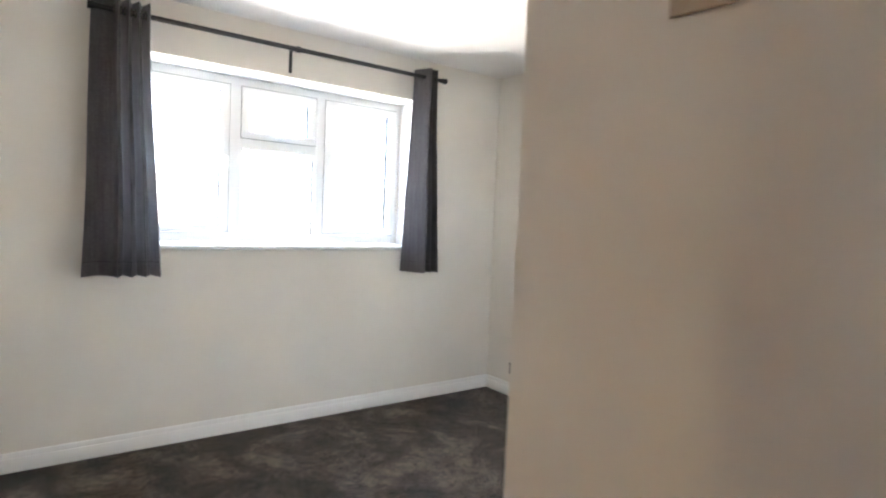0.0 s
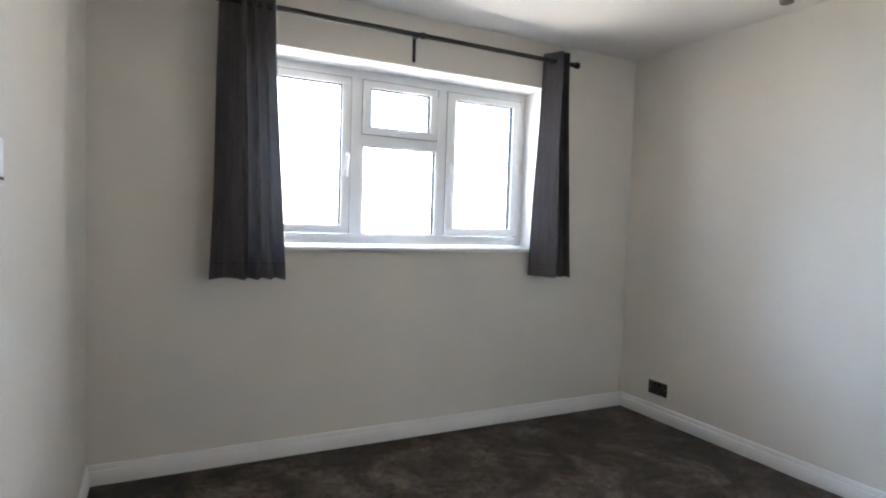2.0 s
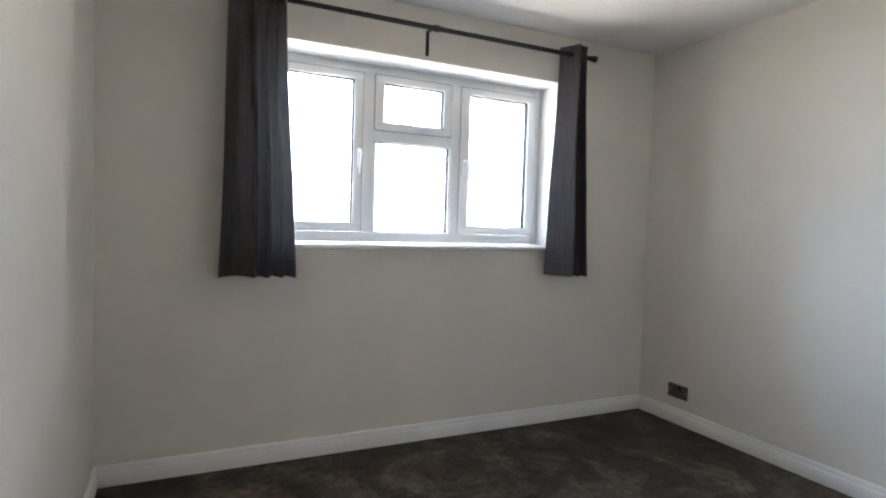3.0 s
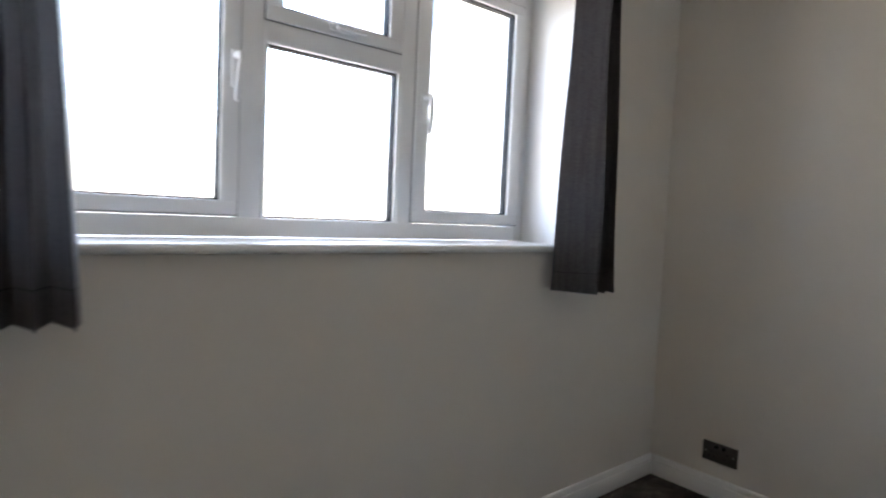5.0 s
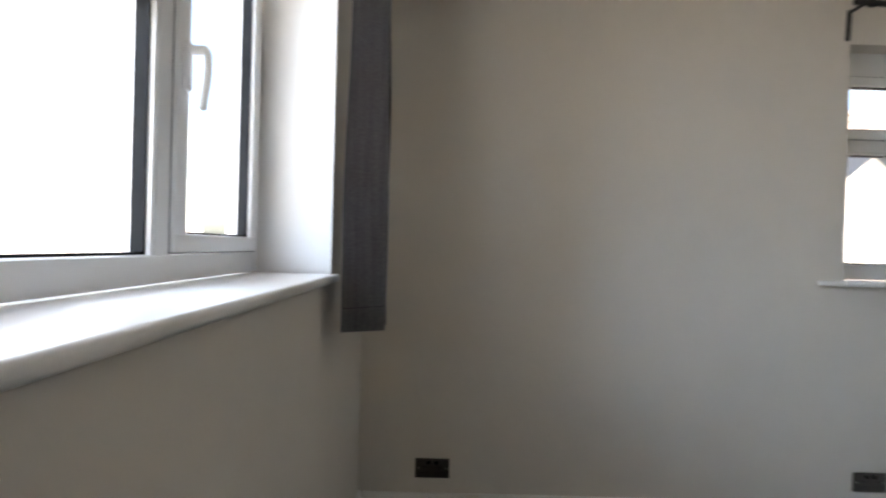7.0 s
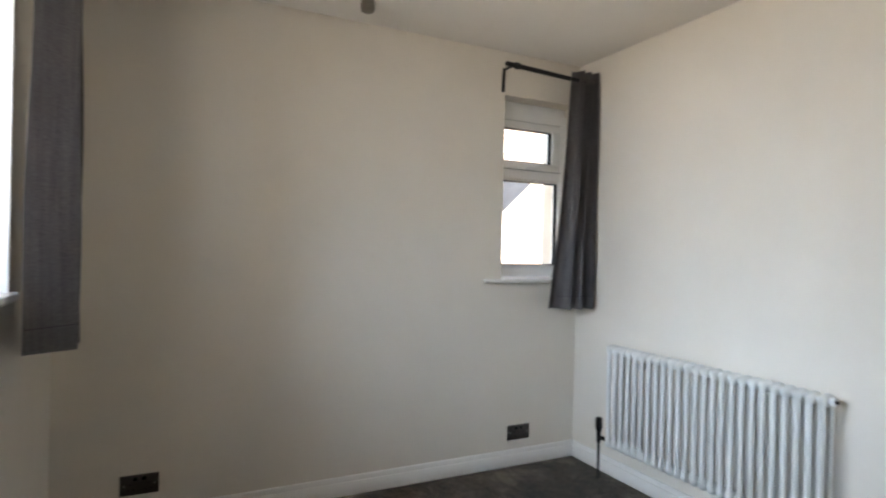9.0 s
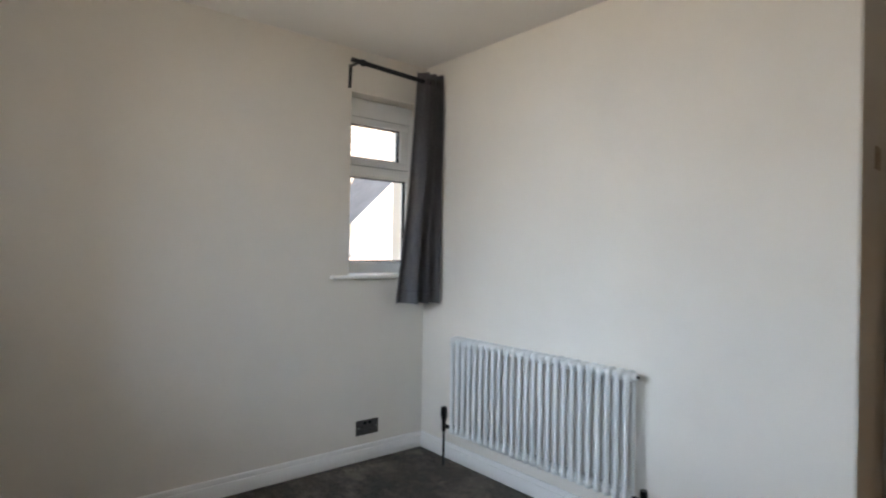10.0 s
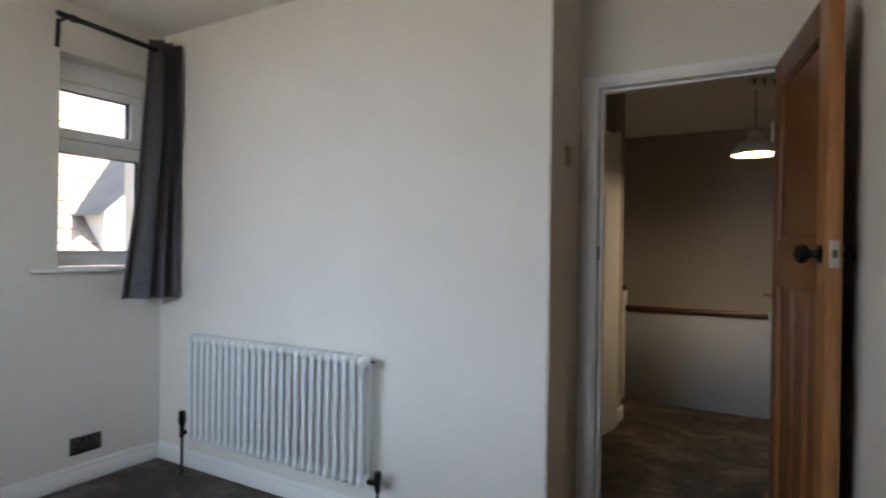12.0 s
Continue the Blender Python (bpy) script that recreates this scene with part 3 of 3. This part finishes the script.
part("air_vent", tube((RX1 - 0.012, ymid, RZ1 - 0.03), (RX1 - 0.02, ymid, RZ1 - 0.03), 0.006, 10), M_BLACK, rad, "black bleed valve")
# thermostatic valve near the corner
vx, vz = RX0 + 0.075, RZ0 + 0.03
v = part("thermostatic_valve", tube((vx, ymid, vz - 0.03), (vx, ymid, vz + 0.035), 0.013, 16), M_BLACK, rad, "black thermostatic valve")
bm = tube((vx, ymid, vz + 0.035), (vx, ymid, vz + 0.055), 0.016, 16, 0.021)
bm_tube(bm, (vx, ymid, vz + 0.055), (vx, ymid, vz + 0.105), 0.021, 18, 0.018)
bm_ball(bm, (vx, ymid, vz + 0.105), 0.018, (1, 1, 0.4), 16)
part("valve_head", bm, M_BLACK, v)
part("union", tube((RX0, ymid, vz), (vx, ymid, vz), 0.012, 8), M_BLACK, v)
part("pipe", tube((vx, ymid, 0.0), (vx, ymid, vz - 0.028), 0.0075, 12), M_ROD, rad, "dark supply pipe into the carpet")
vx = RX1 - 0.05
v = part("lockshield_valve", tube((vx, ymid, vz - 0.03), (vx, ymid, vz + 0.02), 0.013, 16), M_BLACK, rad, "black lockshield valve")
part("valve_cap", tube((vx, ymid, vz + 0.02), (vx, ymid, vz + 0.05), 0.017, 16, 0.016), M_BLACK, v)
part("union", tube((RX1, ymid, vz), (vx, ymid, vz), 0.0125, 8), M_BLACK, v)
part("pipe", tube((vx, ymid, 0.0), (vx, ymid, vz - 0.028), 0.0075, 12), M_ROD, rad, "dark return pipe into the carpet")
for x in (RX0 - 0.16, RX1 + 0.16):
    part("wall_bracket", box(x - 0.012, x + 0.012, YC + 0.0005, RYB - 0.012, RZ1 - 0.12, RZ1 - 0.09, 0.002), M_RAD, rad)

# ---- doorway ----
fr = tagged(thing("door_frame", "", ""), "white painted door lining with moulded architrave", "door frame", kind="structure")
bm = bmesh.new()
bm_box(bm, DO[1], DO[1] + 0.0295, YDOOR - TD - 0.002, YDOOR + 0.002, 0.001, DO[2], 0.002)
bm_box(bm, DO[0] - 0.0295, DO[0], YDOOR - TD - 0.002, YDOOR + 0.002, 0.001, DO[2], 0.002)
bm_box(bm, DO[0] - 0.0295, DO[1] + 0.0295, YDOOR - TD - 0.002, YDOOR + 0.002, DO[2], DO[2] + 0.0295, 0.002)
part("lining", bm, M_WHITE, fr)
bm = bmesh.new()
ys = (YDOOR - 0.085, YDOOR - 0.045)
bm_box(bm, DO[1] - 0.012, DO[1] - 0.0002, ys[0], ys[1], 0.001, DO[2] - 0.012, 0.002)
bm_box(bm, DO[0] + 0.0002, DO[0] + 0.012, ys[0], ys[1], 0.001, DO[2] - 0.012, 0.002)
bm_box(bm, DO[0] + 0.0002, DO[1] - 0.0002, ys[0], ys[1], DO[2] - 0.012, DO[2] - 0.0002, 0.002)
part("door_stop", bm, M_WHITE, fr)
for side in (1, -1):
    y0 = YDOOR + 0.0005 if side == 1 else YDOOR - TD - 0.018
    bm = bmesh.new()
    AW = 0.05
    AR = XI - DO[1] - 0.001 if side == 1 else AW
    for o0, o1, dep in ((0.006, AR, 0.012), (0.014, AR * 0.6, 0.017)):
        ya, yb = (y0, y0 + dep) if side == 1 else (y0 + 0.017 - dep, y0 + 0.0175)
        bm_box(bm, DO[1] + o0 - 0.004, DO[1] + o1 - 0.004, ya, yb, 0.001, DO[2] + o1 * 0.6, 0.004)
        bm_box(bm, DO[0] - o1, DO[0] - o0, ya, yb, 0.001, DO[2] + o1 * 0.6, 0.004)
        bm_box(bm, DO[0] - o0, DO[1] + o0 - 0.004, ya, yb, DO[2] + o0, DO[2] + o1 * 0.6, 0.004)
    part("architrave", bm, M_WHITE, fr)
part("strike_plate", box(DO[1] - 0.0015, DO[1] + 0.001, YDOOR - 0.04, YDOOR - 0.012, 1.19, 1.25), M_ROD, fr, "dark metal strike plate")

# the open bedroom door: local x from hinge to latch, y is thickness, z up
door = tagged(thing("door_1", "", ""), "stained pine panelled door standing open", "door", kind="structure")
DW, DH, DT = 0.725, 1.955, 0.038
OPEN = 99.8
door.matrix_basis = Matrix.Translation((DO[0] + 0.014, YDOOR + 0.006, 0.008)) @ Matrix.Rotation(radians(OPEN), 4, "Z")
ST = 0.10
# latch stile takes the lighter copy, with the light on it in the colour
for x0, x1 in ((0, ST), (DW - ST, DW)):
    part("stile", box(x0, x1, 0, DT, 0, DH, 0.003), M_PINE_LIT if x0 > 0 else M_PINE_SHADED, door)
for z0, z1 in ((0, 0.20), (1.10, 1.27), (DH - 0.105, DH)):
    part("rail", box(ST, DW - ST, 0.0005, DT - 0.0005, z0, z1, 0.002), M_PINE_SHADED, door)
xa, xb = ST, DW - ST
for k in (1, 2):
    xm = xa + (xb - xa) * k / 3
    part("muntin", box(xm - 0.042, xm + 0.042, 0.0008, DT - 0.0008, 0.20, 1.10, 0.003), M_PINE_SHADED, door)
edges_x = [xa] + [xa + (xb - xa) * k / 3 for k in (1, 2)] + [xb]
for k in range(3):
    a = edges_x[k] + (0.042 if k else 0)
    b = edges_x[k + 1] - (0.042 if k < 2 else 0)
    part("panel", box(a - 0.002, b + 0.002, 0.013, DT - 0.013, 0.198, 1.102), M_PINE_SHADED, door)
part("panel", box(xa - 0.002, xb + 0.002, 0.013, DT - 0.013, 1.268, DH - 0.103), M_PINE_SHADED, door)
for y0, y1 in ((0.004, 0.0135), (DT - 0.0135, DT - 0.004)):
    bm = bmesh.new()
    for q in ((xa, xb, 1.27, 1.284), (xa, xb, DH - 0.119, DH - 0.105), (xa, xa + 0.014, 1.284, DH - 0.119), (xb - 0.014, xb, 1.284, DH - 0.119)):
        bm_box(bm, q[0], q[1], y0, y1, q[2], q[3], 0.004)
    part("bead", bm, M_PINE_SHADED, door)
for s, y in ((-1, 0.0), (1, DT)):
    bm = bmesh.new()
    prof = [(0.0, 0.0), (0.027, 0.0), (0.027, 0.005), (0.014, 0.010), (0.011, 0.020), (0.013, 0.028), (0.024, 0.034), (0.029, 0.045), (0.026, 0.056), (0.014, 0.063), (0.0, 0.065)]
    bm_lathe(bm, [(max(r, 0.0005), z) for r, z in prof], n=24)
    if s > 0:
        mm = Matrix.Translation((DW - 0.055, y, 1.222)) @ Matrix.Rotation(radians(-90), 4, "X") @ Matrix.Diagonal((1, 1, 0.68, 1))
    else:
        mm = Matrix.Translation((DW - 0.055, y, 1.222)) @ Matrix.Rotation(radians(90), 4, "X")
    bmesh.ops.transform(bm, matrix=mm, verts=bm.verts)
    part("door_knob", bm, M_BLACK, door, "glossy black round door knob")
lp = part("latch_plate", box(DW - 0.001, DW + 0.0015, 0.007, DT - 0.007, 1.185, 1.26, 0.001), M_STEEL, door, "bright steel latch plate")
part("latch_bolt", box(DW + 0.001, DW + 0.008, 0.013, DT - 0.013, 1.212, 1.234, 0.002), M_NICKEL, lp)
for z in (0.22, 0.95, 1.70):
    part("hinge", tube((-0.004, -0.004, z - 0.038), (-0.004, -0.004, z + 0.038), 0.006, 12), M_STEEL, door, "steel butt hinge")

# ---- landing ----
part("door_leaf", box(0, 0.52, -0.02, 0.02, 0.006, 2.03, 0.003), M_WHITE, None).name = "door_2"
d2 = bpy.data.objects["door_2"]
tagged(d2, "white painted door standing ajar on the landing", "door", kind="structure")
d2.matrix_basis = Matrix.Translation((-2.045, -4.18, 0)) @ Matrix.Rotation(radians(-100), 4, "Z")
part("door_knob", bm_ball(bmesh.new(), (0.10, -0.05, 1.0), 0.026, n=14), M_BLACK, d2)
guard = tagged(thing("stair_guard", "", ""), "painted solid stair guard with dark wooden handrail", "stair guard")
part("panel", box(-4.2, -1.99, YPAN, YPAN + 0.06, 0.0, 0.735, 0.003), M_PANEL, guard)
bm = box(-3.12, -1.96, YPAN - 0.008, YPAN + 0.068, 0.735, 0.782, 0.016, 4)
part("handrail", bm, M_RAIL, guard, "dark stained wooden handrail")
part("newel_post", box(-2.03, -1.94, YPAN - 0.01, YPAN + 0.07, 0.0, 0.90, 0.006), M_WHITE, guard, "white painted newel post")
part("newel_cap", box(-2.04, -1.93, YPAN - 0.02, YPAN + 0.08, 0.90, 0.945, 0.014, 3), M_RAIL, guard)
part("newel_post", box(-3.20, -3.11, YPAN - 0.09, YPAN, 0.0, 0.90, 0.006), M_WHITE, guard, "white painted newel post")
part("newel_cap", box(-3.22, -3.02, YPAN - 0.11, YPAN + 0.02, 0.90, 0.935, 0.012, 3), M_RAIL, guard)
lx, ly, lz = -2.965, -5.13, 1.90
pl = thing("pendant_lamp", "lit metal dome pendant lamp hanging over the landing", "pendant lamp", at=(lx, ly, lz))
part("shade", bm_lathe(bmesh.new(), [(0.148, 0.0), (0.151, 0.004), (0.146, 0.022), (0.128, 0.052), (0.098, 0.082), (0.062, 0.105), (0.05, 0.115), (0.046, 0.165), (0.030, 0.182), (0.0265, 0.182), (0.042, 0.162), (0.046, 0.112), (0.058, 0.102), (0.095, 0.079), (0.125, 0.049), (0.143, 0.02), (0.148, 0.0)], n=48), M_SHADE, pl)
part("diffuser", bm_lathe(bmesh.new(), [(0.0005, 0.030), (0.10, 0.030), (0.131, 0.034), (0.131, 0.038), (0.0005, 0.038)], n=40), M_BULB, pl, "glowing warm white diffuser")
part("shade_cap", tube((0, 0, 0.172), (0, 0, 0.19), 0.03, 20, 0.016), M_SHADE, pl)
part("cord", tube((0, 0, 0.18), (0, 0, 0.47), 0.004, 8), M_BLACK, pl)
part("ceiling_rose", bm_lathe(bmesh.new(), [(0.0005, 0.455), (0.03, 0.455), (0.05, 0.48), (0.05, 0.498), (0.0005, 0.498)], n=28), M_UPVC, pl)
for k in range(3):
    part("ceiling_bracket", box(0.0 - k * 0.06, 0.018 - k * 0.06, -0.02 - k * 0.03, 0.10 - k * 0.03, 0.478, 0.499, 0.004), M_NICKEL, pl)
sm = thing("smoke_alarm", "round white smoke alarm on the landing ceiling", "smoke alarm", at=(-2.62, -4.6, 2.40))
part("body", bm_lathe(bmesh.new(), [(0.0005, -0.035), (0.035, -0.035), (0.05, -0.025), (0.055, -0.002), (0.0005, -0.002)], n=28), M_UPVC, sm)

# ---- outside ----
gm = bmesh.new()
bmesh.ops.create_grid(gm, x_segments=2, y_segments=2, size=400)
gr = struct("ground", gm, M_GRASS, "grass and gardens around the house", "ground")
gr.location = (0, 0, -2.75)


def neighbour_house():
    """A house across the side garden: sunlit tiled roof, a gabled wing with white render."""
    h = thing("neighbour_house", "rendered neighbouring house with sunlit tiled roof", "house", at=(0, 0, 0))
    x0, z0, x1, z1, ya, yb = 6.3, 0.15, 10.6, 4.5, -14.0, -2.5
    part("wall", box(x0 + 0.35, 14.5, ya + 0.3, yb - 0.3, -2.75, 0.42), M_RENDER, h)
    n = 17
    run = Vector((x1 - x0, 0, z1 - z0))
    ln = run.length
    pitch_deg = math.degrees(math.atan2(z1 - z0, x1 - x0))
    bm = bmesh.new()
    vs = [bm.verts.new(p) for p in ((x0 + 0.05, ya, z0), (x1, ya, z1 - 0.05), (x1, yb, z1 - 0.05), (x0 + 0.05, yb, z0), (x1 + (x1 - x0), ya, z0), (x1 + (x1 - x0), yb, z0))]
    bm.faces.new((vs[0], vs[1], vs[2], vs[3]))
    bm.faces.new((vs[1], vs[4], vs[5], vs[2]))
    bm.faces.new((vs[0], vs[4], vs[1]))
    bm.faces.new((vs[3], vs[2], vs[5]))
    bm.faces.new((vs[0], vs[3], vs[5], vs[4]))
    roof = part("roof", bm, M_TILE, h)
    part("ridge", tube((x1, ya, z1), (x1, yb, z1), 0.12, 12), M_TILE, roof)
    gauge, tw = ln / n, 0.30
    me = None
    rest = bmesh.new()
    for r in range(n):
        base = Vector((x0, 0, z0)) + run * (r / n)
        k = 0
        y = ya
        while y < yb - 0.01:
            m = Matrix.Translation((base.x, y + tw / 2, base.z + 0.03)) @ Matrix.Rotation(radians(-pitch_deg + 3.2), 4, "Y")
            if -10.2 < y < -5.1:
                if me is None:
                    t = box(0, gauge + 0.06, -tw / 2 + 0.004, tw / 2 - 0.004, 0, 0.045)
                    o = part("roof_tile", t, M_TILE, roof)
                    me = o.data
                else:
                    o = new("roof_tile", me)
                    o.parent = roof
                o.matrix_basis = m
            else:
                rr = bmesh.ops.create_cube(rest, size=1)
                for v in rr["verts"]:
                    v.co = m @ Vector(((v.co.x + 0.5) * (gauge + 0.06), v.co.y * (tw - 0.008), (v.co.z + 0.5) * 0.045))
            y += tw
    tagged(part("far_roof_tiles", rest, M_TILE, roof), kind="stuff")
    # gabled wing towards the side garden; its grey slopes paint in the roof's shade
    wy, wz, half, rise = -7.65, 3.05, 1.25, 1.15
    wx0, wx1 = 6.9, 9.3
    bm = bmesh.new()
    lo = -2.75
    a = [bm.verts.new(p) for p in ((wx0 + 0.2, wy - half, lo), (wx0 + 0.2, wy + half, lo), (wx0 + 0.2, wy + half, wz - rise), (wx0 + 0.2, wy, wz - 0.06), (wx0 + 0.2, wy - half, wz - rise))]
    bm.faces.new(a)
    e = bmesh.ops.extrude_face_region(bm, geom=list(bm.faces))
    bmesh.ops.translate(bm, vec=(wx1 - wx0, 0, 0), verts=[v for v in e["geom"] if isinstance(v, bmesh.types.BMVert)])
    part("gable_wall", bm, M_RENDER, h, "white rendered gable wall")
    for s_ in (1, -1):
        bm = bmesh.new()
        p = [Vector((wx0, wy, wz)), Vector((wx1, wy, wz)), Vector((wx1, wy + s_ * (half + 0.2), wz - rise * 1.16)), Vector((wx0, wy + s_ * (half + 0.2), wz - rise * 1.16))]
        f = bm.faces.new([bm.verts.new(q) for q in p])
        bmesh.ops.solidify(bm, geom=[f], thickness=0.09)
        part("wing_roof", bm, M_GREYROOF, h, "wing roof slope with its shade put in as grey")
    return h


neighbour_house()
cs = thing("ceiling_fitting", "small round bronze fitting fixed to the ceiling", "ceiling fitting", at=(-0.275, -1.245, H))
part("base", bm_lathe(bmesh.new(), [(0.0005, -0.0005), (0.030, -0.0005), (0.030, -0.008), (0.0005, -0.008)], n=28), M_BRONZE, cs)
part("body", bm_lathe(bmesh.new(), [(0.0005, -0.008), (0.026, -0.008), (0.033, -0.014), (0.034, -0.040), (0.030, -0.056), (0.022, -0.060), (0.0005, -0.060)], n=28), M_BRONZE, cs)
bx, by = -1.64, -1.165
bp = thing("pendant_bulb", "lit bare bulb on a short white pendant flex", "pendant light", at=(bx, by, H))
part("ceiling_rose", bm_lathe(bmesh.new(), [(0.0005, -0.028), (0.024, -0.028), (0.044, -0.016), (0.048, -0.0005), (0.0005, -0.0005)], n=28), M_UPVC, bp)
part("flex", tube((0, 0, -0.11), (0, 0, -0.02), 0.0035, 8), M_UPVC, bp)
part("lampholder", bm_lathe(bmesh.new(), [(0.006, -0.095), (0.014, -0.10), (0.018, -0.115), (0.019, -0.148), (0.0005, -0.148)], n=20), M_UPVC, bp)
part("bulb", bm_lathe(bmesh.new(), [(0.013, -0.145), (0.016, -0.155), (0.027, -0.180), (0.030, -0.200), (0.026, -0.220), (0.015, -0.233), (0.0005, -0.237)], n=24), M_WARMBULB, bp, "glowing warm white bulb")
